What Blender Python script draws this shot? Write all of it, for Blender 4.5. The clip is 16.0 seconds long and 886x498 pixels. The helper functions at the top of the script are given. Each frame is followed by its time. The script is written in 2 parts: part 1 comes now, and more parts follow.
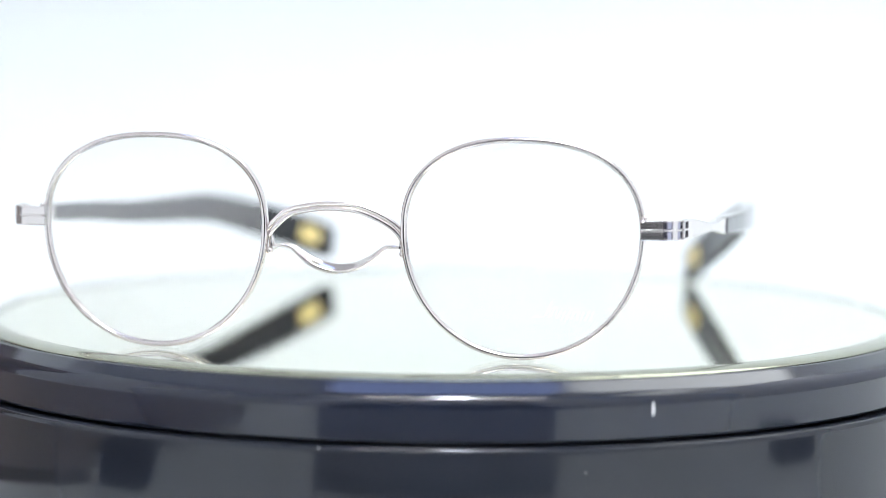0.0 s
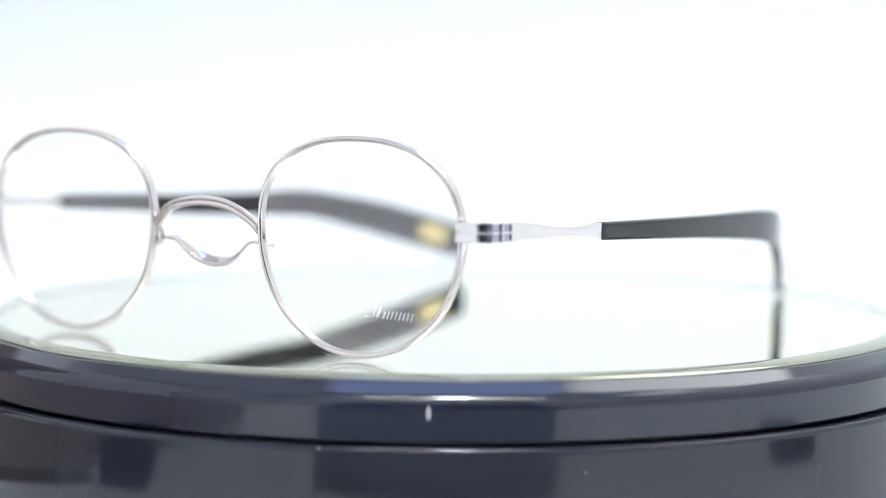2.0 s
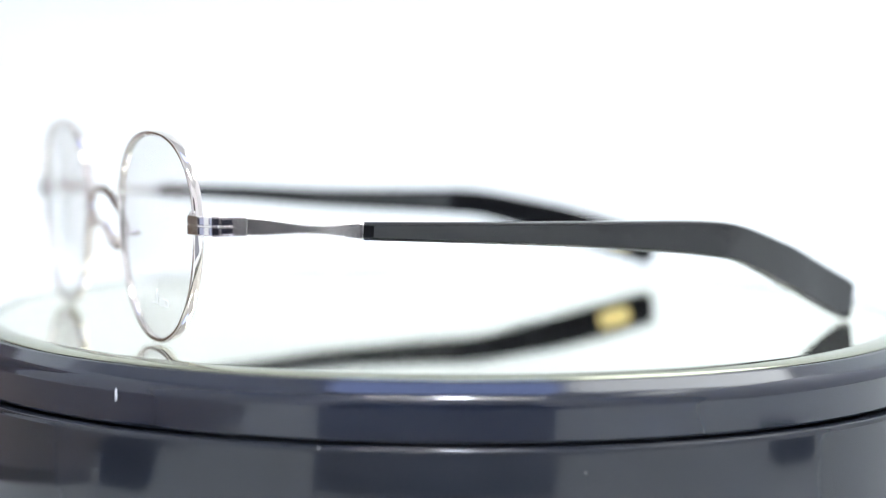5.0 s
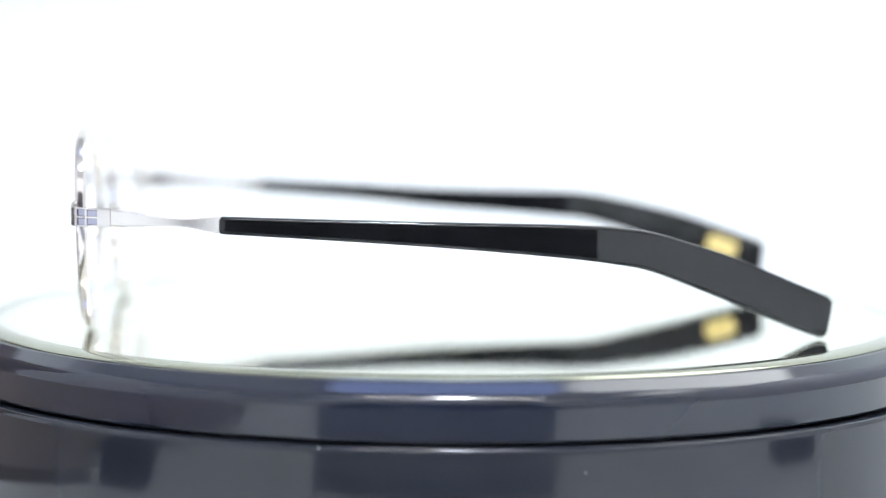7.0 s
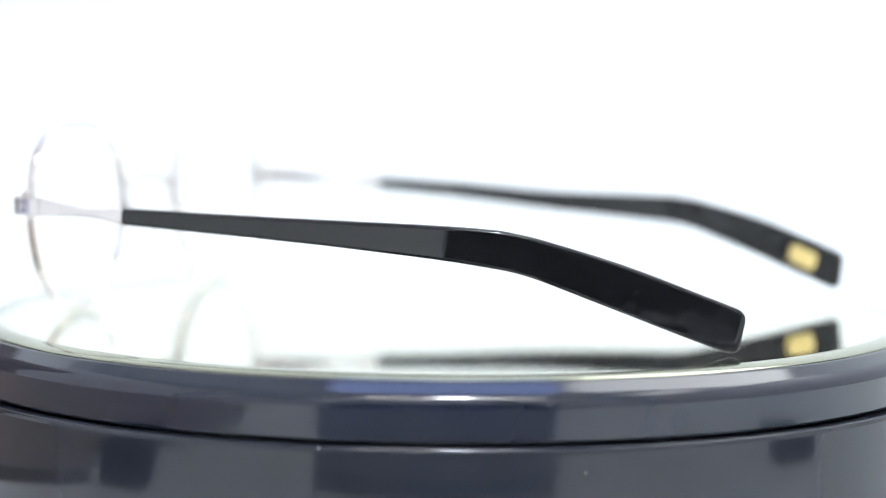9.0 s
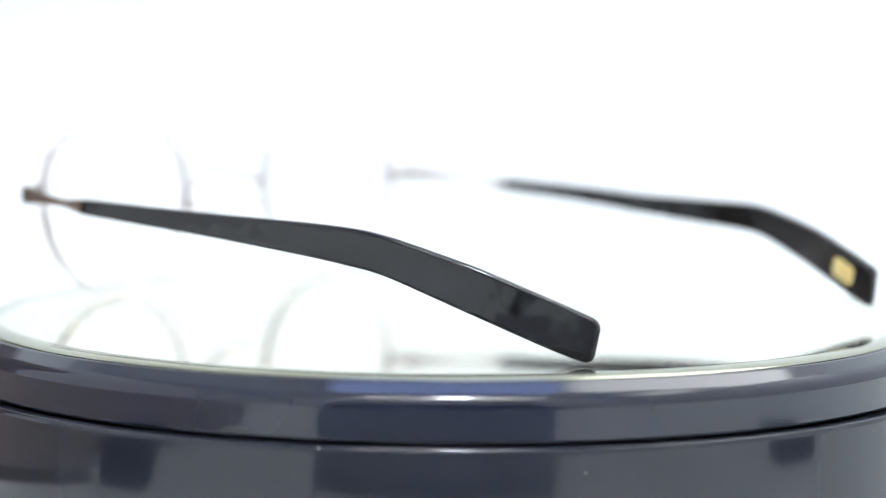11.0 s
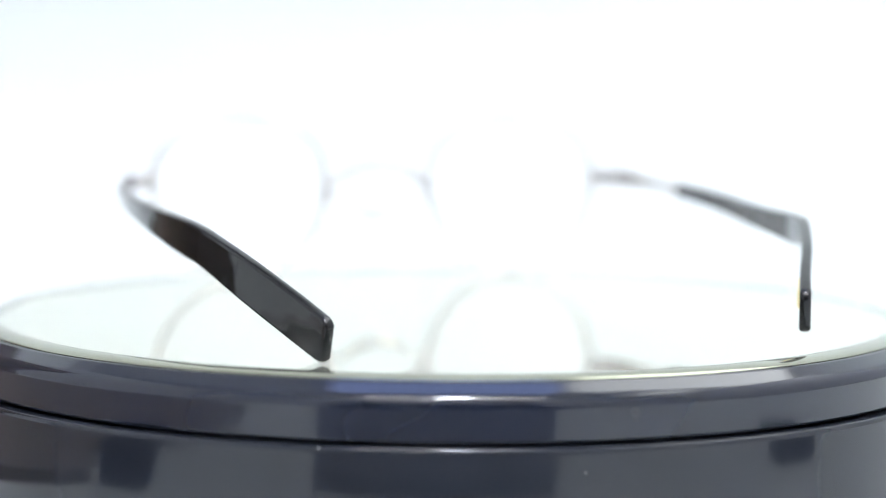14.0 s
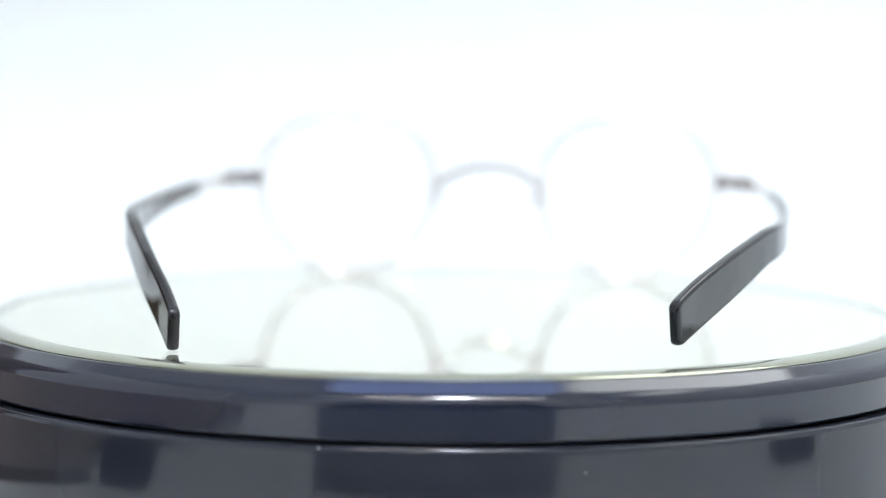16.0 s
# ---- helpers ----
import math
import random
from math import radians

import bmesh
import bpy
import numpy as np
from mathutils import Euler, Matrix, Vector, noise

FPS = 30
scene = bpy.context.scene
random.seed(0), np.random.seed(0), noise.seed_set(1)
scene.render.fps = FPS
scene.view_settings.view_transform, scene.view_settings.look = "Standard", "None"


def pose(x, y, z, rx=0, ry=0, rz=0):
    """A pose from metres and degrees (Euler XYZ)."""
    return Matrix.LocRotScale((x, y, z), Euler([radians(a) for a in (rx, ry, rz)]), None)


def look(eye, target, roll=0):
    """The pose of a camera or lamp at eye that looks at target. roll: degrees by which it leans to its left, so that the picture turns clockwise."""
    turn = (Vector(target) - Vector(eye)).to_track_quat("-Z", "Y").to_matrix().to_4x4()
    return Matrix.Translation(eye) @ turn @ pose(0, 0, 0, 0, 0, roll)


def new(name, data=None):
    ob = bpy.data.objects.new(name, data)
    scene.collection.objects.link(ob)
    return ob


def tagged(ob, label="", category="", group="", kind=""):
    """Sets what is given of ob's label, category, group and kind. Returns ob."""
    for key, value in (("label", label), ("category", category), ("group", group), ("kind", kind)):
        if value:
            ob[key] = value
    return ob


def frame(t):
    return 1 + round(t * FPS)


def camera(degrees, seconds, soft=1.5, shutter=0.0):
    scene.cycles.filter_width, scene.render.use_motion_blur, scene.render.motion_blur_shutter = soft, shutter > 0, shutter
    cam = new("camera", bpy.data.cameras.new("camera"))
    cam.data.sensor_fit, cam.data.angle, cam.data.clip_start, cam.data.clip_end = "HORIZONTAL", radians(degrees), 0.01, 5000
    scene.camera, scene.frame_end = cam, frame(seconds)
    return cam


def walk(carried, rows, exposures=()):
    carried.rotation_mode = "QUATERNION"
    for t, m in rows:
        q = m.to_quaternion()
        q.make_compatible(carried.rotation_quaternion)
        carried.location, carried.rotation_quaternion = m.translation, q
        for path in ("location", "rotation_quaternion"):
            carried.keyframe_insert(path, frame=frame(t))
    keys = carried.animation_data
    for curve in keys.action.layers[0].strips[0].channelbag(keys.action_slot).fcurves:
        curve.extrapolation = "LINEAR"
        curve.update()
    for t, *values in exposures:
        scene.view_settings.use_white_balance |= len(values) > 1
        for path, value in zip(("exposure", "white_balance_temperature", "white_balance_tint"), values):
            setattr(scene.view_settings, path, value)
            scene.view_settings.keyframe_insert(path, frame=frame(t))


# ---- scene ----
cam = camera(23.18, 16.0, soft=0.9)
MM = 0.001
EYE = Vector((0.0, -0.46, 0.05378))
AIM = Vector((-0.001354, 0.99609, -0.08834))
CAM_POSE = look(EYE, EYE + AIM, 0.424)
walk(cam, [(0.0, CAM_POSE), (16.0, CAM_POSE)], [(0.0, -0.08), (2.0, -0.06), (4.0, 0.03), (7.0, 0.12), (9.0, 0.13), (12.0, 0.07), (14.0, -0.03), (16.0, -0.08)])
cam.data.dof.use_dof = True
cam.data.dof.focus_distance = 0.391
cam.data.dof.aperture_fstop = 7.2

# ---- light: a white room under ceiling panels, daylight-white ----
world = bpy.data.worlds.new("world")
world.use_nodes = True
world.node_tree.nodes["Background"].inputs["Color"].default_value = (0.8, 0.9, 1.0, 1)
world.node_tree.nodes["Background"].inputs["Strength"].default_value = 0.3
scene.world = world
PANEL_LIGHT = 5.3
SPOT_LIGHT = 265.0
TUBE_LIGHT = 75.0


# ---- materials ----
def material(name, colour, rough=0.4, metal=0.0, **more):
    m = bpy.data.materials.new(name)
    m.use_nodes = True
    b = m.node_tree.nodes["Principled BSDF"]
    b.inputs["Base Color"].default_value = (*colour, 1)
    b.inputs["Roughness"].default_value = rough
    b.inputs["Metallic"].default_value = metal
    for key, value in more.items():
        b.inputs[key.replace("_", " ")].default_value = value
    return m


def grain(m, scale, colour_amount, rough_amount, bump=0.0, detail=6.0, depth=0.0001):
    """Uneven colour, gloss and relief on two scales."""
    t = m.node_tree
    b = t.nodes["Principled BSDF"]
    co = t.nodes.new("ShaderNodeTexCoord")
    fine, broad = t.nodes.new("ShaderNodeTexNoise"), t.nodes.new("ShaderNodeTexNoise")
    fine.inputs["Scale"].default_value, fine.inputs["Detail"].default_value = scale, detail
    broad.inputs["Scale"].default_value, broad.inputs["Detail"].default_value = scale * 0.11, 3.0
    both = t.nodes.new("ShaderNodeMath")
    both.operation = "MULTIPLY_ADD"
    both.inputs[1].default_value = 0.5
    half = t.nodes.new("ShaderNodeMath")
    half.operation = "MULTIPLY"
    half.inputs[1].default_value = 0.5
    for n in (fine, broad):
        t.links.new(co.outputs["Object"], n.inputs["Vector"])
    t.links.new(broad.outputs["Fac"], half.inputs[0])
    t.links.new(fine.outputs["Fac"], both.inputs[0])
    t.links.new(half.outputs[0], both.inputs[2])
    c = b.inputs["Base Color"].default_value[:3]
    ramp = t.nodes.new("ShaderNodeMapRange")
    ramp.inputs["From Min"].default_value, ramp.inputs["From Max"].default_value = 0.3, 0.7
    ramp.inputs["To Min"].default_value, ramp.inputs["To Max"].default_value = 1 - colour_amount, 1 + colour_amount
    t.links.new(both.outputs[0], ramp.inputs["Value"])
    mul = t.nodes.new("ShaderNodeVectorMath")
    mul.operation = "SCALE"
    mul.inputs[0].default_value = c
    t.links.new(ramp.outputs[0], mul.inputs["Scale"])
    t.links.new(mul.outputs[0], b.inputs["Base Color"])
    r = b.inputs["Roughness"].default_value
    rr = t.nodes.new("ShaderNodeMapRange")
    rr.inputs["From Min"].default_value, rr.inputs["From Max"].default_value = 0.3, 0.7
    rr.inputs["To Min"].default_value, rr.inputs["To Max"].default_value = max(0.0, r - rough_amount), r + rough_amount
    t.links.new(both.outputs[0], rr.inputs["Value"])
    t.links.new(rr.outputs[0], b.inputs["Roughness"])
    if bump:
        bn = t.nodes.new("ShaderNodeBump")
        bn.inputs["Strength"].default_value, bn.inputs["Distance"].default_value = bump, depth
        t.links.new(fine.outputs["Fac"], bn.inputs["Height"])
        t.links.new(bn.outputs["Normal"], b.inputs["Normal"])
    return m


def glow(name, colour, strength):
    m = bpy.data.materials.new(name)
    m.use_nodes = True
    t = m.node_tree
    t.nodes.remove(t.nodes["Principled BSDF"])
    e = t.nodes.new("ShaderNodeEmission")
    e.inputs["Color"].default_value, e.inputs["Strength"].default_value = (*colour, 1), strength
    t.links.new(e.outputs[0], t.nodes["Material Output"].inputs["Surface"])
    return m


SILVER = grain(material("polished silver metal", (0.745, 0.695, 0.668), 0.09, 1.0), 900, 0.04, 0.03)
SATIN = grain(material("satin silver metal", (0.75, 0.715, 0.695), 0.22, 1.0), 1500, 0.05, 0.05, 0.05)
ACETATE = grain(material("black acetate", (0.007, 0.0075, 0.009), 0.03, 0.0, IOR=1.47), 150, 0.25, 0.008, 1.0, 1.0, 0.00011)
GOLD = grain(material("gold inlay", (0.87, 0.70, 0.29), 0.38, 0.25), 1500, 0.08, 0.08, 0.1)
# the 9% left to diffuse white is a painted veil for the lens's reflections
LENS = material("clear demo lens", (1, 1, 1), 0.0, 0.0, Transmission_Weight=0.91, IOR=1.18)
ETCH = material("frosted etching", (0.9, 0.92, 0.95), 0.6)
RING = grain(material("gloss dark blue-black plastic", (0.012, 0.016, 0.030), 0.10, 0.0, Coat_Weight=0.3, Coat_Roughness=0.07), 45, 0.12, 0.012, detail=1.0)
BASE = grain(material("gloss black plastic", (0.016, 0.019, 0.027), 0.10), 45, 0.12, 0.015, detail=1.0)
GLASS = material("greenish plate glass", (1.0, 1.0, 0.955), 0.0, 0.0, Transmission_Weight=1.0, IOR=1.06)
FOIL = material("mirror silvering", (1.0, 1.0, 0.95), 0.006, 1.0)
# right-hand recesses only: their dark reflection is put into the metal's colour
POCKET = material("steel tinted as dark reflection", (0.38, 0.37, 0.46), 0.12, 1.0)
GREYBOARD = material("matt grey card", (0.24, 0.25, 0.275), 0.9, 0.0, Specular_IOR_Level=0.05)
EDGE = grain(material("ground greenish glass edge", (0.37, 0.38, 0.295), 0.08, 0.8), 500, 0.06, 0.01)
DARK = grain(material("matt black, also for gap shade", (0.008, 0.008, 0.009), 0.5), 300, 0.2, 0.1)
DUST = material("white dust", (0.85, 0.86, 0.88), 0.8)
PAPER = grain(material("white backdrop paper", (0.808, 0.846, 0.834), 0.85), 40, 0.012, 0.05, 0.1)
PAINT = grain(material("white wall paint", (0.86, 0.865, 0.87), 0.7), 30, 0.02, 0.05, 0.1)
DUSK = grain(material("dark brown-grey lacquer", (0.065, 0.056, 0.058), 0.5), 30, 0.08, 0.05, 0.1)
FLOOR = grain(material("pale grey floor", (0.55, 0.55, 0.55), 0.5), 20, 0.08, 0.1, 0.1)
CHARCOAL = grain(material("charcoal plastic", (0.024, 0.023, 0.025), 0.55), 90, 0.7, 0.1, 0.1)
WOOD = grain(material("dark brown wood", (0.13, 0.085, 0.055), 0.5), 60, 0.35, 0.1, 0.2)
KRAFT = grain(material("grey-brown fibre board", (0.25, 0.205, 0.17), 0.7), 80, 0.2, 0.1, 0.2)
# glow of an added panel that gives the bevelled rim its blue sheen
BLUE_SHEEN = glow("bluish sheen glow", (0.40, 0.52, 1.0), 3.4)
PANEL = glow("light panel", (0.95, 0.985, 1.0), PANEL_LIGHT)
TUBE = glow("tube light", (1.0, 0.97, 0.96), TUBE_LIGHT)
SPOT = glow("small light", (0.8, 0.87, 1.0), SPOT_LIGHT)


# ---- mesh helpers ----
def finish(bm, name, mat, smooth=True, angle=40):
    bmesh.ops.recalc_face_normals(bm, faces=bm.faces)
    me = bpy.data.meshes.new(name)
    bm.to_mesh(me)
    bm.free()
    me.materials.append(mat)
    if smooth:
        me.shade_smooth()
        me.set_sharp_from_angle(angle=radians(angle))
    return me


def part(name, bm, mat, parent, label="", smooth=True, angle=40):
    ob = new(name, finish(bm, name, mat, smooth, angle))
    ob.parent = parent
    return tagged(ob, label)


def thing(name, label, category, group="", kind=""):
    return tagged(new(name), label, category, group, kind)


def solid(name, bm, mat, label, category="", kind="", smooth=True):
    return tagged(new(name, finish(bm, name, mat, smooth)), label, category, "", kind)


def lathe(profile, segments=192, close=False):
    """Turns (radius, z) points in millimetres about the z axis."""
    bm = bmesh.new()
    rows = []
    for r, z in profile:
        if r == 0:
            rows.append([bm.verts.new((0, 0, z * MM))])
        else:
            rows.append([bm.verts.new((r * MM * math.cos(2 * math.pi * k / segments), r * MM * math.sin(2 * math.pi * k / segments), z * MM)) for k in range(segments)])
    pairs = list(zip(rows, rows[1:])) + ([(rows[-1], rows[0])] if close else [])
    for a, b in pairs:
        for k in range(segments):
            j = (k + 1) % segments
            loop = [a[k % len(a)], a[j % len(a)], b[j % len(b)], b[k % len(b)]]
            loop = list(dict.fromkeys(loop))
            if len(loop) > 2:
                bm.faces.new(loop)
    return bm


def rounded(corners, radius, steps=4):
    """Rounds the corners of a closed or open (radius, z) profile; the ends stay."""
    out = []
    for i, p in enumerate(corners):
        size, p = (p[2], p[:2]) if len(p) > 2 else (radius, p)
        if i in (0, len(corners) - 1):
            out.append(p)
            continue
        p, a, b = Vector(p), Vector(corners[i - 1][:2]), Vector(corners[i + 1][:2])
        ra = min(size, (a - p).length * 0.45)
        rb = min(size, (b - p).length * 0.45)
        s, e = p + (a - p).normalized() * ra, p + (b - p).normalized() * rb
        hold = 0.12 * min(ra, rb)
        out.append(tuple(s + (a - p).normalized() * hold))
        for k in range(steps + 1):
            f = k / steps
            out.append(tuple((1 - f) ** 2 * s + 2 * f * (1 - f) * p + f * f * e))
        out.append(tuple(e + (b - p).normalized() * hold))
    return out


def loft(sections, cap=True, closed=False, bm=None):
    """Joins rings of points (millimetres) into one skin."""
    bm = bm or bmesh.new()
    rows = [[bm.verts.new(Vector(p) * MM) for p in s] for s in sections]
    n = len(rows[0])
    for a, b in list(zip(rows, rows[1:])) + ([(rows[-1], rows[0])] if closed else []):
        for k in range(n):
            j = (k + 1) % n
            bm.faces.new((a[k], a[j], b[j], b[k]))
    if cap and not closed:
        bm.faces.new(rows[0])
        bm.faces.new(rows[-1])
    return bm


def sweep(path, profile, closed=False, up=(0, 1, 0), bm=None, sizes=None, twist=None):
    """A profile of (side, up) millimetres carried along a path."""
    sections, n = [], len(path)
    for i, p in enumerate(path):
        a = Vector(path[i - 1] if closed or i else path[0])
        b = Vector(path[(i + 1) % n] if closed or i < n - 1 else path[-1])
        d = (b - a).normalized()
        u = Vector(up)
        u = (u - d * u.dot(d)).normalized()
        s = d.cross(u)
        if twist:
            q = Matrix.Rotation(twist[i], 3, d)
            u, s = q @ u, q @ s
        k = sizes[i] if sizes else 1.0
        sections.append([Vector(p) + s * x * k + u * y * k for x, y in profile])
    return loft(sections, not closed, closed, bm)


def curve(points, n):
    """A smooth line through the points, with n steps in all."""
    p = [Vector(q) for q in points]
    p = [2 * p[0] - p[1]] + p + [2 * p[-1] - p[-2]]
    out = []
    m = len(p) - 3
    for i in range(n + 1):
        f = i / n * m
        k = min(int(f), m - 1)
        f -= k
        a, b, c, d = p[k:k + 4]
        out.append(0.5 * (2 * b + (c - a) * f + (2 * a - 5 * b + 4 * c - d) * f * f + (3 * b - a - 3 * c + d) * f ** 3))
    return out


def disc_profile(r, n=10):
    return [(r * math.cos(2 * math.pi * k / n), r * math.sin(2 * math.pi * k / n)) for k in range(n)]


def pill(w, h, r, n=4):
    """A rounded rectangle of width w and height h as points."""
    out = []
    for cx, cy, a0 in ((w / 2 - r, h / 2 - r, 0), (-w / 2 + r, h / 2 - r, 90), (-w / 2 + r, -h / 2 + r, 180), (w / 2 - r, -h / 2 + r, 270)):
        for k in range(n + 1):
            a = radians(a0 + 90 * k / n)
            out.append((cx + r * math.cos(a), cy + r * math.sin(a)))
    # points close beside the rounding keep the flats flat
    held, m = [], len(out)
    for i, p in enumerate(out):
        p, a, b = Vector(p), Vector(out[i - 1]), Vector(out[(i + 1) % m])
        if i % (n + 1) == 0:
            held.append(tuple(p.lerp(a, min(0.3, 0.15 * r / max(1e-6, (a - p).length)))))
        held.append(tuple(p))
        if i % (n + 1) == n:
            held.append(tuple(p.lerp(b, min(0.3, 0.15 * r / max(1e-6, (b - p).length)))))
    return held


def block(x0, x1, y0, y1, z0, z1, bevel=0.0, bm=None, scale=MM):
    """A box in millimetres (or metres with scale 1) with bevelled edges."""
    out = bmesh.new()
    bmesh.ops.create_cube(out, size=1, matrix=Matrix.LocRotScale(Vector(((x0 + x1) / 2, (y0 + y1) / 2, (z0 + z1) / 2)) * scale, None, Vector((x1 - x0, y1 - y0, z1 - z0)) * scale))
    if bevel:
        bmesh.ops.bevel(out, geom=out.edges[:], offset=bevel * scale, segments=2, profile=0.5, affect="EDGES")
    return out


# ---- the room ----
def room():
    lo, hi, back, front, top, floor = -1.8, 1.8, 2.3, -2.0, 2.4, -0.76
    t = 0.1
    for name, b in (("wall_north", (lo, hi, back, back + t, floor, top)), ("wall_south", (lo, hi, front - t, front, floor, top)),
                    ("wall_west", (lo - t, lo, front - t, back + t, floor, top)), ("wall_east", (hi, hi + t, front - t, back + t, floor, top))):
        solid(name, block(*b, scale=1), PAINT, "white painted wall of the room", kind="structure", smooth=False)
    solid("ceiling", block(lo - t, hi + t, front - t, back + t, top, top + t, scale=1), PAINT, "white painted ceiling", kind="structure", smooth=False)
    solid("floor", block(lo - t, hi + t, front - t, back + t, floor - t, floor, scale=1), FLOOR, "pale grey floor", kind="structure", smooth=False)


def ceiling_panel(x, y, w, d, mat, label):
    lamp = thing("ceiling_light", label, "ceiling light", "ceiling lights")
    bm = block(-w / 2 - 0.02, w / 2 + 0.02, -d / 2 - 0.02, d / 2 + 0.02, -0.03, 0.0, 0.004, scale=1)
    part("frame", bm, PAINT, lamp)
    bm = block(-w / 2, w / 2, -d / 2, d / 2, -0.036, -0.031, scale=1)
    part("diffuser", bm, mat, lamp, "glowing white diffuser", smooth=False)
    lamp.matrix_basis = pose(x, y, 2.4)


def cupboard():
    """An unseen dark cupboard added by the wall behind the camera; it darkens the polished metal's reflections."""
    c = thing("cupboard", "unseen dark brown-grey cupboard added to darken reflections in the metal", "cupboard")
    part("body", block(-0.62, 0.62, -0.2, 0.2, 0.0, 1.62, 0.006, scale=1), DUSK, c)
    for x in (-0.31, 0.31):
        door = part("door", block(x - 0.302, x + 0.302, 0.2, 0.222, 0.06, 1.6, 0.004, scale=1), DUSK, c)
        k = x - math.copysign(0.26, x)
        part("handle", block(k - 0.008, k + 0.008, 0.222, 0.25, 0.72, 0.92, 0.004, scale=1), SATIN, door, "brushed metal handle")
    c.matrix_basis = pose(0.0, -1.79, -0.76)


def table():
    t = thing("table", "white table under the turntable", "table")
    part("tabletop", block(-750, 750, -900, 720, -61, -31, 3), PAINT, t)
    for x in (-700, 700):
        for y in (-850, 670):
            part("leg", block(x - 25, x + 25, y - 25, y + 25, -760, -61, 2), PAINT, t)


def backdrop():
    """A sheet of white paper that lies on the table and sweeps up behind."""
    side = [(-880, -30.0), (-300, -30.0), (250, -30.0)] + [(350 + 110 * math.sin(radians(a)), 80 - 110 * math.cos(radians(a))) for a in range(0, 91, 6)] + [(462, 560)]
    a = [Vector((-720, y, z)) for y, z in side]
    b = [Vector((720, y, z)) for y, z in side]
    bm = bmesh.new()
    rows = [[bm.verts.new(p * MM) for p in q] for q in (a, b)]
    low = [[bm.verts.new((p + Vector((0, 0.35, -0.4))) * MM) for p in q] for q in (a, b)]
    n = len(side)
    for k in range(n - 1):
        bm.faces.new((rows[0][k], rows[1][k], rows[1][k + 1], rows[0][k + 1]))
        bm.faces.new((low[0][k], low[1][k], low[1][k + 1], low[0][k + 1]))
        for j in (0, 1):
            bm.faces.new((rows[j][k], rows[j][k + 1], low[j][k + 1], low[j][k]))
    for k in (0, n - 1):
        bm.faces.new((rows[0][k], rows[1][k], low[1][k], low[0][k]))
    solid("backdrop_paper", bm, PAPER, "white paper backdrop swept up behind the turntable", "backdrop")


room()
ceiling_panel(1.14, 1.2, 1.22, 1.2, PANEL, "square white ceiling light panel")
# added fill panel, no such source known; brightens the backdrop from the front
ceiling_panel(1.4, -0.2, 0.5, 0.9, PANEL, "square white ceiling light panel")
ceiling_panel(0.05, -1.0, 1.3, 0.08, TUBE, "long bright tube light on the ceiling")
ceiling_panel(0.06, -0.75, 0.2, 0.2, SPOT, "small bright square ceiling light")
# added, no known lamp: tints the middle of the bevel blue
ceiling_panel(0.0, 0.42, 1.0, 0.5, BLUE_SHEEN, "dim bluish glow panel added for the blue sheen on the rim")
cupboard()
table()
backdrop()


# ---- the turntable ----
def turntable():
    """The fixed base; the turning disc is a thing of its own that rests on it."""
    base = thing("turntable", "gloss black round turntable base on white paper", "turntable")
    prof = rounded([(0, -11.3), (99.0, -11.3), (105.8, -10.95, 1.1), (105.8, -28.4), (105.0, -29.6), (0, -29.6)], 0.9)
    part("housing", lathe(prof), BASE, base)
    # black filler stands for the shade in the gap below the rim
    part("gap_filler", lathe([(0, -10.9), (96.5, -10.9), (96.5, -11.7), (0, -11.7)], 96), DARK, base, "matt black filler for the shade in the gap under the disc")
    for a in (30, 150, 270):
        x, y = 88 * math.cos(radians(a)), 88 * math.sin(radians(a))
        bm = lathe([(0, -29.4), (6, -29.4), (6, -30.0), (0, -30.0)], 20)
        bmesh.ops.translate(bm, verts=bm.verts, vec=(x * MM, y * MM, 0))
        part("rubber_foot", bm, DARK, base)
    for a, r, z, w in ((-101.5, 105.7, -11.3, 0.35), (-77.0, 105.82, -15.4, 0.14), (-100.0, 105.82, -22.0, 0.25)):
        bm = bmesh.new()
        bmesh.ops.create_icosphere(bm, subdivisions=1, radius=w * 0.5 * MM, matrix=Matrix.Translation(Vector((r * math.cos(radians(a)), r * math.sin(radians(a)), z)) * MM))
        part("dust_speck", bm, DUST, base, "pale dust speck")
    return base


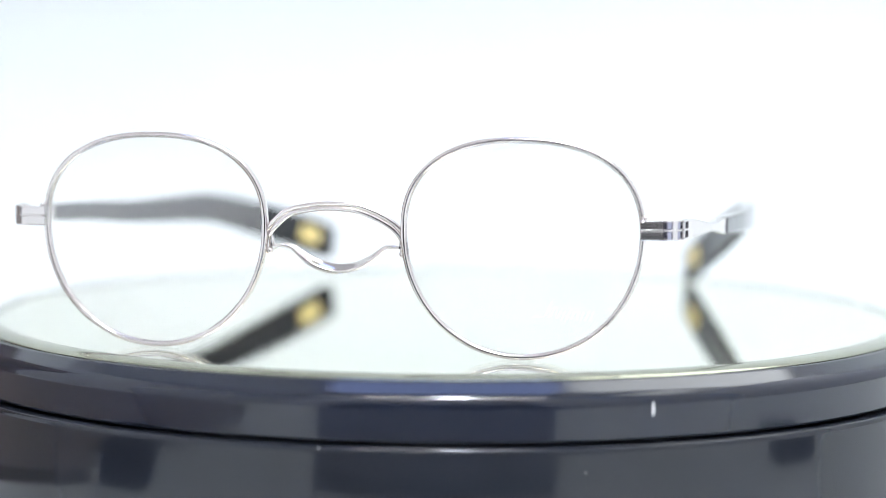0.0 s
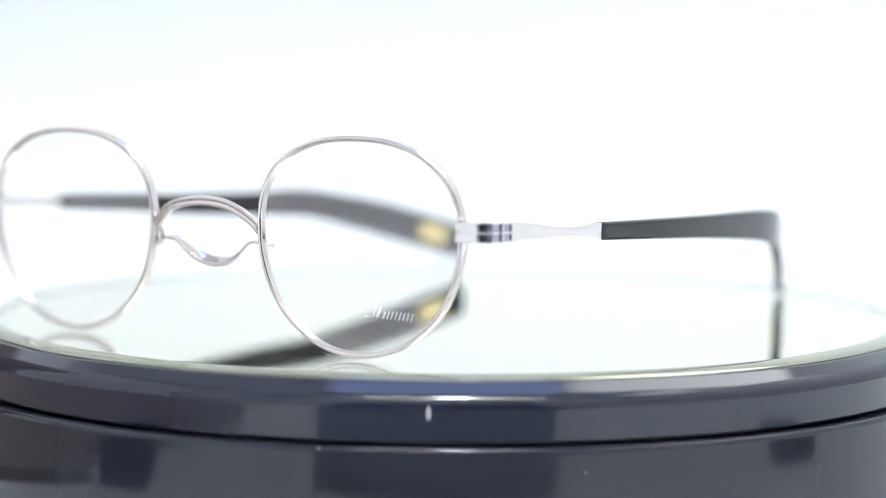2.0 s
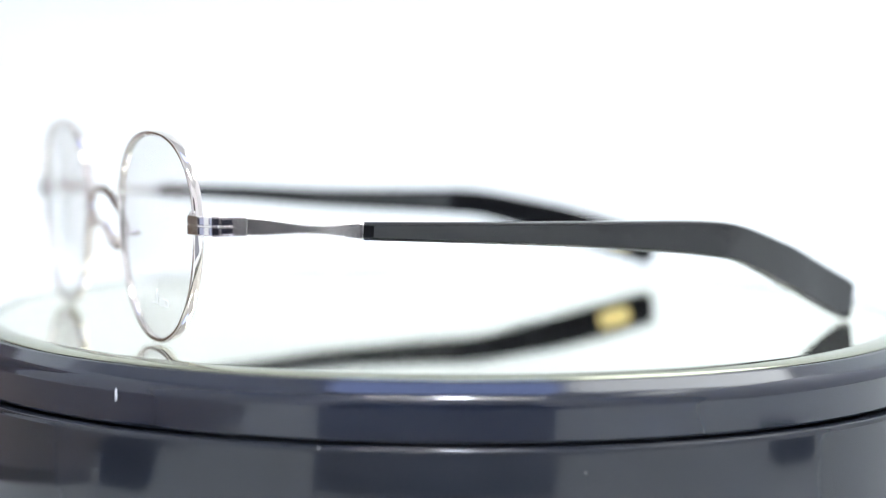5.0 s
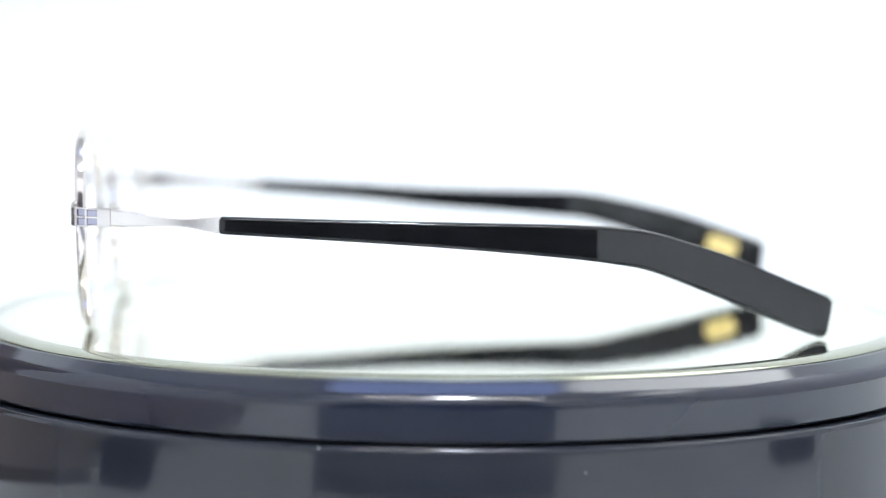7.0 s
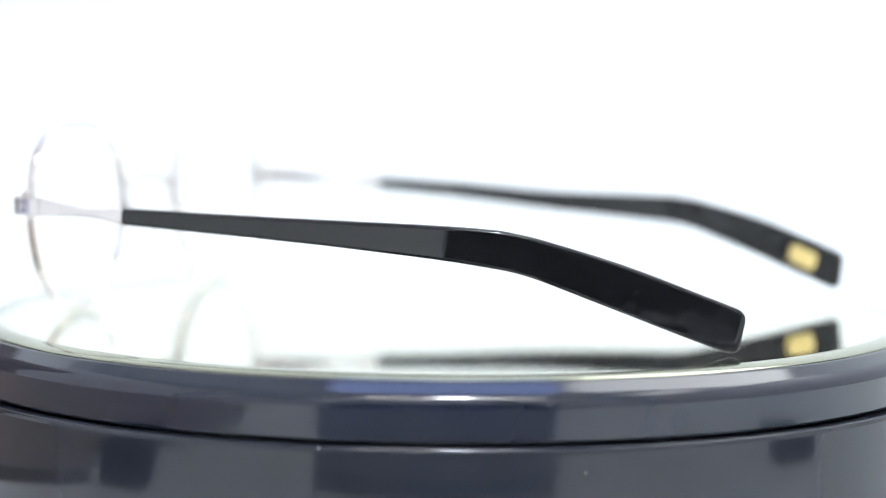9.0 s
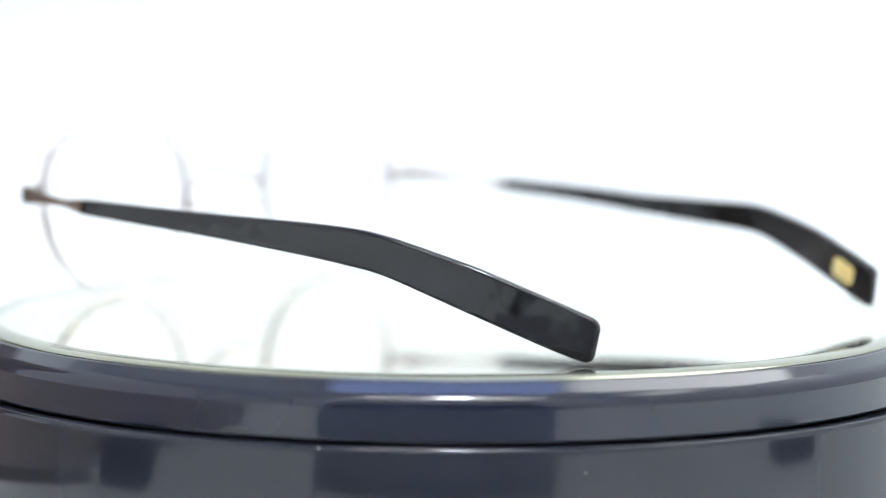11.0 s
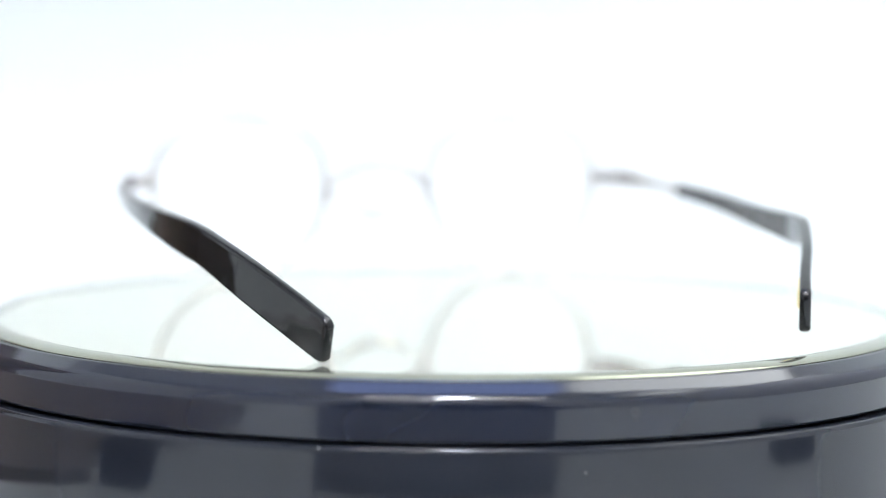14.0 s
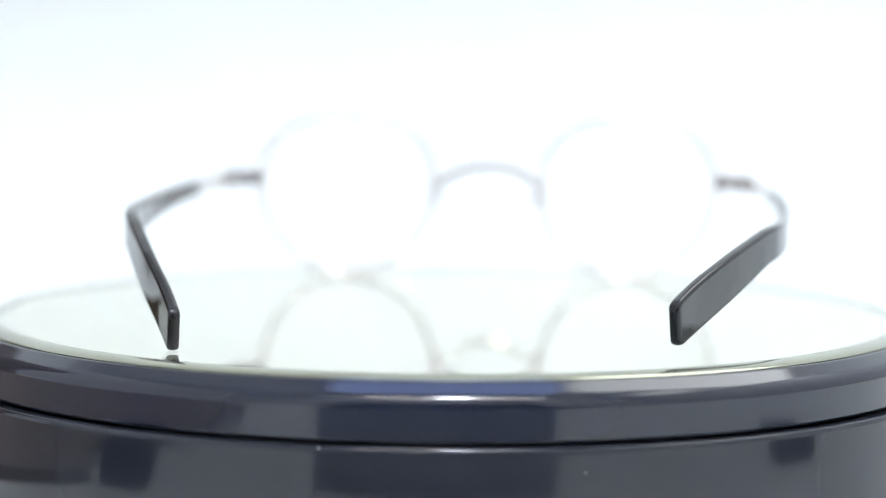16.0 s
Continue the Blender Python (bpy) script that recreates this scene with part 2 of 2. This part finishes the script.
def turning_disc():
    disc = thing("mirror_disc", "round mirror disc in a gloss dark rim, on the turntable", "mirror")
    prof = rounded([(97.5, -10.7), (97.5, -4.5), (98.8, -4.5), (98.95, -0.75), (99.6, -0.62), (103.5, -3.2, 1.5), (103.5, -10.4), (103.1, -10.75), (97.5, -10.75)], 0.35)
    part("rim", lathe(prof[:-1], 256, close=True), RING, disc, "gloss blue-black bevelled rim")
    part("plate", lathe([(0, -10.6), (97.3, -10.6), (97.3, -4.4), (0, -4.4)], 96), DARK, disc)
    part("silvering", lathe([(0, -1.2), (94.2, -1.2), (94.2, -4.2), (0, -4.2)], 128), FOIL, disc, "mirror silvering under the glass")
    glass = part("mirror_glass", lathe([(0, 0.0), (94.3, 0.0), (94.3, -1.5), (0, -1.5)], 256), GLASS, disc, "clear greenish mirror glass", angle=4)
    glass.visible_shadow = False
    part("ground_edge", lathe([(94.36, -0.02), (94.5, 0.0), (94.7, -0.015), (98.3, -0.24), (98.75, -0.6), (98.75, -4.2), (94.36, -4.2)], 256, close=True), EDGE, disc, "ground greenish edge of the mirror glass")
    # scratches and dust
    random.seed(7)
    for a, z, w, h in ((-70.0, -5.4, 0.55, 2.4),):
        bm = bmesh.new()
        loft([[(103.5 * math.cos(radians(a)) * k + w * s * math.sin(radians(-a)), 103.5 * math.sin(radians(a)) * k + w * s * math.cos(radians(a)), z + q * h / 2) for s, q in ((-.3, -1), (.3, -.8), (.5, 0), (.2, 1), (-.2, .9), (-.45, 0.1))] for k in (0.999, 1.0006)], bm=bm)
        part("scratch", bm, DUST, disc, "small pale scratch")
    for i in range(26):
        r, a, w = 92 * math.sqrt(random.random()), random.uniform(0, 360), random.uniform(0.10, 0.22)
        bm = bmesh.new()
        bmesh.ops.create_icosphere(bm, subdivisions=1, radius=w * 0.5 * MM, matrix=Matrix.LocRotScale(Vector((r * math.cos(radians(a)), r * math.sin(radians(a)), 0.04)) * MM, None, Vector((1, 1.6, 0.6))))
        part("dust_speck", bm, DUST, disc, "pale dust speck")
    return disc


# ---- the spectacles (millimetres: x to the side, y back along the temples, z up) ----
MID = -0.65                                  # the front sits a little to one side of the temples
RIM_X, RIM_Z = 34.07, 22.8
RIM_NASAL, RIM_OUTER, RIM_UP, RIM_DOWN = 21.14, 21.9, 16.55, 22.35


def front_y(x):
    """How far back the front lies at x: it wraps round the face a little."""
    return -0.33 + 0.04 * (abs(x - MID) - 13.0)


def rim_line(side, grow=0.0, n=112):
    """The slightly squared round outline of one lens."""
    out = []
    for k in range(n):
        a = 2 * math.pi * k / n
        c, s = math.cos(a), math.sin(a)
        e = 2 / (2.36 if s > 0 else 2.05)
        x = math.copysign(abs(c) ** e, c) * ((RIM_OUTER if c * side > 0 else RIM_NASAL) + grow)
        z = math.copysign(abs(s) ** e, s) * ((RIM_UP if s > 0 else RIM_DOWN) + grow)
        px = MID + side * RIM_X + x
        out.append((px, front_y(px) - 0.35 * (1 - (x / RIM_OUTER) ** 2) + 0.02 * (22.5 - (RIM_Z + z)), RIM_Z + z))
    return out


def temple_stations(side):
    """(x, y, top, bottom) along the black part of a temple; the left one is splayed in and up a little."""
    rows = [(66.6, 28.1, 24.4, 21.1), (68.0, 50.1, 24.0, 20.0), (68.1, 70.9, 23.6, 18.7), (67.2, 91.8, 23.2, 16.9), (65.7, 102.5, 22.6, 15.5),
            (64.0, 108.0, 21.7, 14.3), (62.0, 113.5, 20.2, 12.3), (57.4, 124.9, 16.4, 7.5), (52.0, 136.7, 11.5, 2.4), (48.4, 145.5, 7.8, -0.95)]
    if side > 0:
        return rows
    out = []
    for x, y, a, b in rows:
        f = (y - 28.1) / 115
        dip = 3.7 * f - 0.5 - 2.9 * math.sin(math.pi * min(1.0, f)) ** 1.5
        low = 0.5 * math.exp(-((y - 108) / 26) ** 2)
        out.append((-(x + 1.4 * (1 - f) - 1.2 * math.sin(math.pi * min(1.0, f)) - 6.2 * f ** 2), y + 1.6 + 2.6 * f, a + dip - low, b + dip))
    return out


def crowned(w, h, crown=0.24):
    """The section of a temple: flat sides, tight corners, top and bottom slightly domed."""
    r = min(0.5, w * 0.3, h * 0.3)
    flat = h / 2 - r - 0.05 * r
    half = [(w / 2, -flat), (w / 2, 0.0), (w / 2, flat)]
    for k in range(5):
        a = radians(22.5 * k)
        half.append((w / 2 - r + r * math.cos(a), h / 2 - r + r * math.sin(a)))
    half += [((w / 2 - r) * q, h / 2) for q in (0.95, 0.5, 0.0, -0.5, -0.95)]
    for k in range(5):
        a = radians(90 + 22.5 * k)
        half.append((-w / 2 + r + r * math.cos(a), h / 2 - r + r * math.sin(a)))
    ring = half + [(-x, -y) for x, y in half]
    drop = min(crown, h * 0.1) / (h / 2)
    return [(x, y * (1 - drop * (2 * x / w) ** 2)) for x, y in ring]


def temple_black(side):
    rows = temple_stations(side)
    steps = 720
    mid = curve([(x, y, (a + b) / 2) for x, y, a, b in rows], steps)
    high = [v.x for v in curve([(a - b, 0, 0) for x, y, a, b in rows], steps)]
    run = [0.0]
    for a, b in zip(mid, mid[1:]):
        run.append(run[-1] + (b - a).length)
    full = run[-1]
    # distances along the temple, close together where the ends are rounded
    stops = [0.0, 0.12, 0.35] + [0.35 + (full - 3.2) * (k + 1) / 64 for k in range(64)] + [full - x for x in (2.3, 1.8, 1.35, 0.95, 0.6, 0.35, 0.17, 0.06, 0.0)]
    sections = []
    for q in stops:
        i = int(np.searchsorted(run, min(q, full)))
        i = min(max(i, 0), steps)
        p = mid[i]
        d = (mid[min(i + 6, steps)] - mid[max(i - 6, 0)]).normalized()
        s = d.cross(Vector((0, 0, 1))).normalized()
        u = s.cross(d).normalized()
        f = q / full
        h = high[i] * abs(u.z)
        thick = 2.2 + 0.55 * math.sin(math.pi * min(1, f * 1.2))
        tip, front = full - q, q
        for radius, room in ((2.3, tip), (0.3, front)):
            if room < radius:
                h -= 2 * (radius - math.sqrt(radius ** 2 - (radius - room) ** 2)) * (0.75 if radius > 1 else 1)
        for radius, room in ((1.0, tip), (0.3, front)):
            if room < radius:
                thick -= 2 * (radius - math.sqrt(radius ** 2 - (radius - room) ** 2))
        lean = 0.16 * max(0.0, 1 - tip / 5)          # the end is cut nearly upright
        sections.append([p + s * x + u * y - d * lean * y for x, y in crowned(thick, h)])
    return loft(sections)


def spectacles():
    g = thing("spectacles", "silver wire-rimmed round spectacles with black acetate temples", "glasses")
    wire = [(0.02, -1.0), (0.24, -0.95), (0.43, -0.80), (0.56, -0.56), (0.60, -0.20), (0.50, 0.0), (0.60, 0.20), (0.56, 0.56), (0.43, 0.80), (0.24, 0.95), (0.02, 1.0), (-0.20, 0.94), (-0.38, 0.78), (-0.47, 0.5), (-0.47, -0.5), (-0.38, -0.78), (-0.20, -0.94)]
    for side in (-1, 1):
        line = rim_line(side)
        part("rim", sweep(line, wire, True), SILVER, g, "thin silver eye rim", angle=55)
        # lens: a shallow dished disc inside the rim
        inner = [rim_line(side, -0.35 - q * 20.5) for q in (0.0, 0.25, 0.5, 0.75)]
        bm = bmesh.new()
        rings = []
        for face, y0 in ((0, -0.35), (1, 0.35)):
            col = []
            for q, ln in zip((0.0, 0.25, 0.5, 0.75), inner):
                col.append([bm.verts.new(Vector((x, y + y0 - 0.7 * q * (2 - q) * 0.6, z)) * MM) for x, y, z in ln])
            rings.append((col, bm.verts.new(Vector((MID + side * RIM_X, front_y(RIM_X) + y0 - 0.75, RIM_Z - 1.5)) * MM)))
        m = len(inner[0])
        for col, mid in rings:
            for a, b in zip(col, col[1:]):
                for k in range(m):
                    bm.faces.new((a[k], a[(k + 1) % m], b[(k + 1) % m], b[k]))
            for k in range(m):
                bm.faces.new((col[-1][k], col[-1][(k + 1) % m], mid))
        for k in range(m):
            bm.faces.new((rings[0][0][0][k], rings[0][0][0][(k + 1) % m], rings[1][0][0][(k + 1) % m], rings[1][0][0][k]))
        lens = part("lens", bm, LENS, g, "clear lens")
        lens.visible_shadow = False
        # end piece wrapped over the rim and turned back to the hinge, two leaves with a slit between
        s = side
        out = 0.0 if s > 0 else 1.4
        strip = curve([(s * (55.0 + out), -0.12, 0), (s * (57.2 + out), 0.25, 0), (s * (59.4 + out), 0.7, 0), (s * (61.0 + out), 1.75, 0), (s * (61.8 + out), 3.4, 0)], 16)
        def strap(a, b, z, w, h, name, mat, under, label=""):
            return part(name, sweep([p + Vector((0, 0, 23.77 + z)) for p in strip[a:b + 1]], pill(w, h, min(w, h) * 0.22), up=(0, 0, 1)), mat, under, label)

        end = strap(0, 7, 0.9, 0.95, 1.72, "end_piece", SATIN, g, "satin silver end piece")
        strap(0, 7, -0.9, 0.95, 1.72, "leaf", SATIN, end)
        for z in (0.9, -0.9):
            strap(10, 12, z, 0.95, 1.72, "leaf", SATIN, end)
            strap(12, 16, z, 0.5, 1.5, "pocket", POCKET if s > 0 else SATIN, end, "recess in the end piece, right one tinted as a dark reflection")
            strap(11, 16, z * 1.83, 0.93, 0.28, "rail", SATIN, end)
            strap(7, 10, z, 0.45, 1.5, "pocket", POCKET if s > 0 else SATIN, end, "recess in the end piece, right one tinted as a dark reflection")
            strap(6, 11, z * 1.83, 0.93, 0.28, "rail", SATIN, end)
        strap(1, 15, 0.0, 0.98, 0.34, "rib", SATIN, end)
        bm = bmesh.new()
        bmesh.ops.create_uvsphere(bm, u_segments=14, v_segments=8, radius=0.62 * MM, matrix=Matrix.Translation(Vector((s * (55.6 + out), 0.3, 25.75)) * MM))
        part("rivet", bm, SILVER, end)
        # hinge: three cross plates joined by a rib and two rails; right pockets tinted as dark reflection
        h0, h1 = Vector((s * (61.8 + out), 3.1, 23.77)), Vector((s * (62.7 + out), 7.8, 23.77))
        d = (h1 - h0).normalized()
        q = Vector((0, 0, 1)).cross(d).normalized()

        def length(a, b, w, h, z, r, name, mat, under, label=""):
            return part(name, loft([[h0 + d * k + q * x + Vector((0, 0, 1)) * (y + z) for x, y in pill(w, h, r)] for k in (a, b)]), mat, under, label)

        hinge = length(2.4, 4.85, 1.15, 3.5, 0.0, 0.22, "hinge", SATIN, g, "small silver plate hinge")
        length(0.0, 0.4, 1.15, 3.5, 0.0, 0.22, "plate", SATIN, hinge)
        length(0.2, 2.6, 1.2, 0.42, 0.0, 0.12, "rib", SILVER, hinge)
        for z in (-1.55, 1.55):
            length(0.2, 2.6, 1.15, 0.36, z, 0.1, "rail", SATIN, hinge)
        for a, b in ((0.3, 2.5),):
            length(a, b, 0.62, 2.9, 0.0, 0.2, "pocket", POCKET if s > 0 else SATIN, hinge, "recess between the hinge plates, right one tinted as a dark reflection")
        # slender metal part of the temple, waisted in the middle
        a, b = h1 + d * 0.15, Vector(((66.6 if s > 0 else -67.9), (28.6 if s > 0 else 30.2), 22.75 if s > 0 else 22.1))
        n = 36
        secs = []
        for i in range(n + 1):
            f = i / n
            p = a.lerp(b, f) + Vector((s * 0.7 * math.sin(math.pi * f), 0, 0))
            d = (b - a).normalized()
            q = Vector((0, 0, 1)).cross(d).normalized()
            h = 1.65 + 1.6 * (0.5 + 0.5 * math.cos(math.pi * min(1, f / 0.55))) + 1.45 * (0.5 - 0.5 * math.cos(math.pi * max(0, (f - 0.58) / 0.42))) ** 1.3
            w = 1.0 + 0.9 * max(0, (f - 0.7) / 0.3) ** 2
            secs.append([p + q * x + Vector((0, 0, 1)) * z for x, z in pill(w, h, 0.3)])
        shank = part("temple_shank", loft(secs), SATIN, g, "waisted satin silver temple shank")
        part("collar", loft([[b + d * k + q * x + Vector((0, 0, 1)) * z for x, z in pill(2.0 * m, 3.1 * m, 0.4)] for k, m in ((-0.8, 0.95), (-0.6, 1.0), (-0.2, 1.0), (0.0, 0.96))]), SATIN, shank)
        t = part("temple", temple_black(side), ACETATE, g, "gloss black acetate temple with a bent tip")
        rows = temple_stations(side)
        p0, p1 = [Vector((x, y, (a + b) / 2)) for x, y, a, b in (rows[8], rows[9])]
        d = (p1 - p0).normalized()
        inw = Vector((0, 0, 1)).cross(d).normalized() * side
        if inw.x * side > 0:
            inw = -inw
        u = d.cross(inw).normalized()
        c = p0 + d * 0.4
        sec = [[c + d * x + u * y + inw * k for x, y in pill(7.4 * m, 4.0 * m, 1.1)] for k, m in ((0.6, 1.0), (1.30, 1.0), (1.42, 0.93))]
        part("inlay", loft(sec), GOLD, t, "gold plaque let into the inner face of the tip")
    # a small frosted maker's mark, as plain slanted strokes on a base line
    etch = part("etched_mark", sweep([Vector((36.3, -1.62, 8.0)), Vector((37.9, -1.62, 8.1))], pill(0.16, 0.10, 0.03), up=(0, 1, 0)), ETCH, g, "small frosted mark etched on the lens")
    marks = [(38.4, 8.3, 1.1, 2.4), (39.3, 8.0, 0.9, 1.9)] + [(40.6 + 0.85 * k, 7.85, 0.5, 1.35) for k in range(8)]
    for x, z, dx, dz in marks:
        part("stroke", sweep([Vector((x, -1.62, z)), Vector((x + dx, -1.62, z + dz))], pill(0.15, 0.10, 0.03), up=(0, 1, 0)), ETCH, etch)
    # bridge: a flat twin-ridged arch
    arch = curve([(x, y, z + 0.2) for x, y, z in [(-13.3, 0.0, 21.6), (-12.0, -0.4, 23.0), (-9.4, -0.7, 25.2), (-5.9, -0.9, 26.2), (-1.4, -1.0, 26.7), (3.3, -1.0, 26.4), (6.4, -0.9, 25.5), (9.6, -0.7, 23.9), (11.4, -0.4, 22.4), (12.2, -0.1, 21.2)]], 56)
    band = [(-0.85, -0.38), (-0.72, -0.52), (-0.45, -0.58), (-0.14, -0.46), (0.0, -0.34), (0.14, -0.46), (0.45, -0.58), (0.72, -0.52), (0.85, -0.38), (0.85, 0.38), (0.6, 0.5), (0.0, 0.55), (-0.6, 0.5), (-0.85, 0.38)]
    part("bridge", sweep(arch, band), SILVER, g, "arched silver bridge")
    # nose saddle: a strip that turns from edge-on at the rims to flat against the nose
    saddle = curve([(-12.6, 0.9, 19.1), (-10.9, 1.0, 19.5), (-9.1, 1.3, 19.2), (-7.7, 1.7, 18.1), (-5.6, 2.2, 16.5), (-3.1, 2.5, 15.5), (-0.6, 2.6, 15.2), (2.6, 2.4, 15.7), (5.4, 1.9, 17.1), (7.5, 1.4, 18.7), (9.0, 1.0, 19.6), (11.3, 0.9, 19.5)], 66)
    strip = [(0.46 * math.copysign(abs(math.cos(a)) ** 0.6, math.cos(a)), 1.15 * math.copysign(abs(math.sin(a)) ** 0.6, math.sin(a))) for a in [math.pi * (k + 0.5) / 10 for k in range(20)]]
    part("nose_saddle", sweep(saddle, strip, sizes=[0.62 + 0.5 * math.sin(math.pi * i / 66) ** 2 for i in range(67)], twist=[0.55 * math.sin(math.pi * i / 66) for i in range(67)]), SILVER, g, "bent silver nose saddle under the bridge", angle=80)
    for s in (-1, 1):
        x = -13.0 if s < 0 else 11.9
        post = part("post", sweep(curve([(x + s * 0.4, 0.0, 22.4), (x, 0.6, 21.2), (x - s * 0.2, 0.95, 20.2), (x - s * 0.1, 0.9, 19.0)], 10), disc_profile(0.5)), SILVER, g, "small silver bridge post")
        # peg that runs back from the post, with a rounded head
        peg = [(x, 0.7, 18.9), (x, 1.8, 18.9), (x, 2.5, 18.95), (x, 3.2, 19.0), (x, 3.5, 19.0)]
        part("peg", sweep([Vector(q) for q in peg], disc_profile(0.62, 14), up=(0, 0, 1), sizes=[0.75, 0.75, 1.15, 1.15, 0.7]), SILVER, post)
        bm = bmesh.new()
        bmesh.ops.create_uvsphere(bm, u_segments=16, v_segments=10, radius=0.72 * MM, matrix=Matrix.Translation(Vector((x + s * 0.1, 0.5, 18.4)) * MM))
        part("stud", bm, SILVER, post)
    return g


turntable()
DISC = turning_disc()
GLASSES = spectacles()
SEAT = pose(-0.01956, -0.07002, 0.0, 0, 0, -12.25)


# ---- unseen things added on the table to put dark reflections into the gloss ----
def slab(name, label, category, x0, x1, y0, y1, z1, turn=0.0):
    bm = block((x0 - x1) / 2, (x1 - x0) / 2, (y0 - y1) / 2, (y1 - y0) / 2, 0, z1, 1.5)
    ob = solid(name, bm, CHARCOAL, label, category)
    tagged(ob, group="charcoal blocks")
    ob.matrix_basis = pose((x0 + x1) / 2 * MM, (y0 + y1) / 2 * MM, -0.03, 0, 0, turn)


def wedge():
    """An added dark board that widens away from the turntable towards the camera, shaped for its reflection."""
    bm = loft([[(x * k, y, z) for x, y in ((-48, -155), (40, -155), (125, -334), (-142, -334))] for z, k in ((-30, 1.0), (-26.6, 1.0), (-26.0, 0.99))])
    solid("gloss_dark_board", bm, GREYBOARD, "unseen matt grey board added to darken the gloss of the turntable's front", "board", smooth=False)


def camera_dark():
    """A dark box added close before the camera's foot for the camera side's dark reflection in the gloss."""
    ob = solid("dark_reflection_box", block(-135, 170, -60, 60, 0, 46, 12), CHARCOAL, "unseen charcoal box added for the dark reflection of the camera side", "case")
    ob.matrix_basis = pose(0.0, -0.395, -0.03)


def gloss_brown_board():
    # added beside the turntable so the base's left side mirrors brown, not white paper
    bm = loft([[(x, y, z) for x, y in ((-128, -200), (-128, -94), (-106, -92), (-109, -20), (-150, 150), (-285, 150), (-285, -200))] for z in (-30, -27.4, -26.8)])
    solid("gloss_brown_board", bm, KRAFT, "unseen thin grey-brown board added to darken the gloss on the left", "board", smooth=False)


def gloss_brown_box():
    # added out of view; gives the temples and left side a brown reflection
    ob = solid("gloss_brown_box", block(-40, 40, -170, 170, 0, 230, 4), WOOD, "unseen dark brown box added for brown reflections in the gloss", "box")
    ob.matrix_basis = pose(-0.33, 0.20, -0.03, 0, 0, 6)


wedge()
camera_dark()
gloss_brown_box()
gloss_brown_board()
slab("dark_block", "small charcoal block on the white paper", "block", -115.5, -95.5, -119, -99, 9.5, 39)
slab("dark_block", "small charcoal block on the white paper", "block", 131, 150, -113.5, -90.5, 5.6, -26.2)

TURN = -10.746


def motions():
    rows = [t * 0.5 for t in range(33)]
    walk(DISC, [(t, pose(0, 0, 0, 0, 0, TURN * t)) for t in rows])
    walk(GLASSES, [(t, pose(0, 0, 0, 0, 0, TURN * t) @ SEAT) for t in rows])


motions()
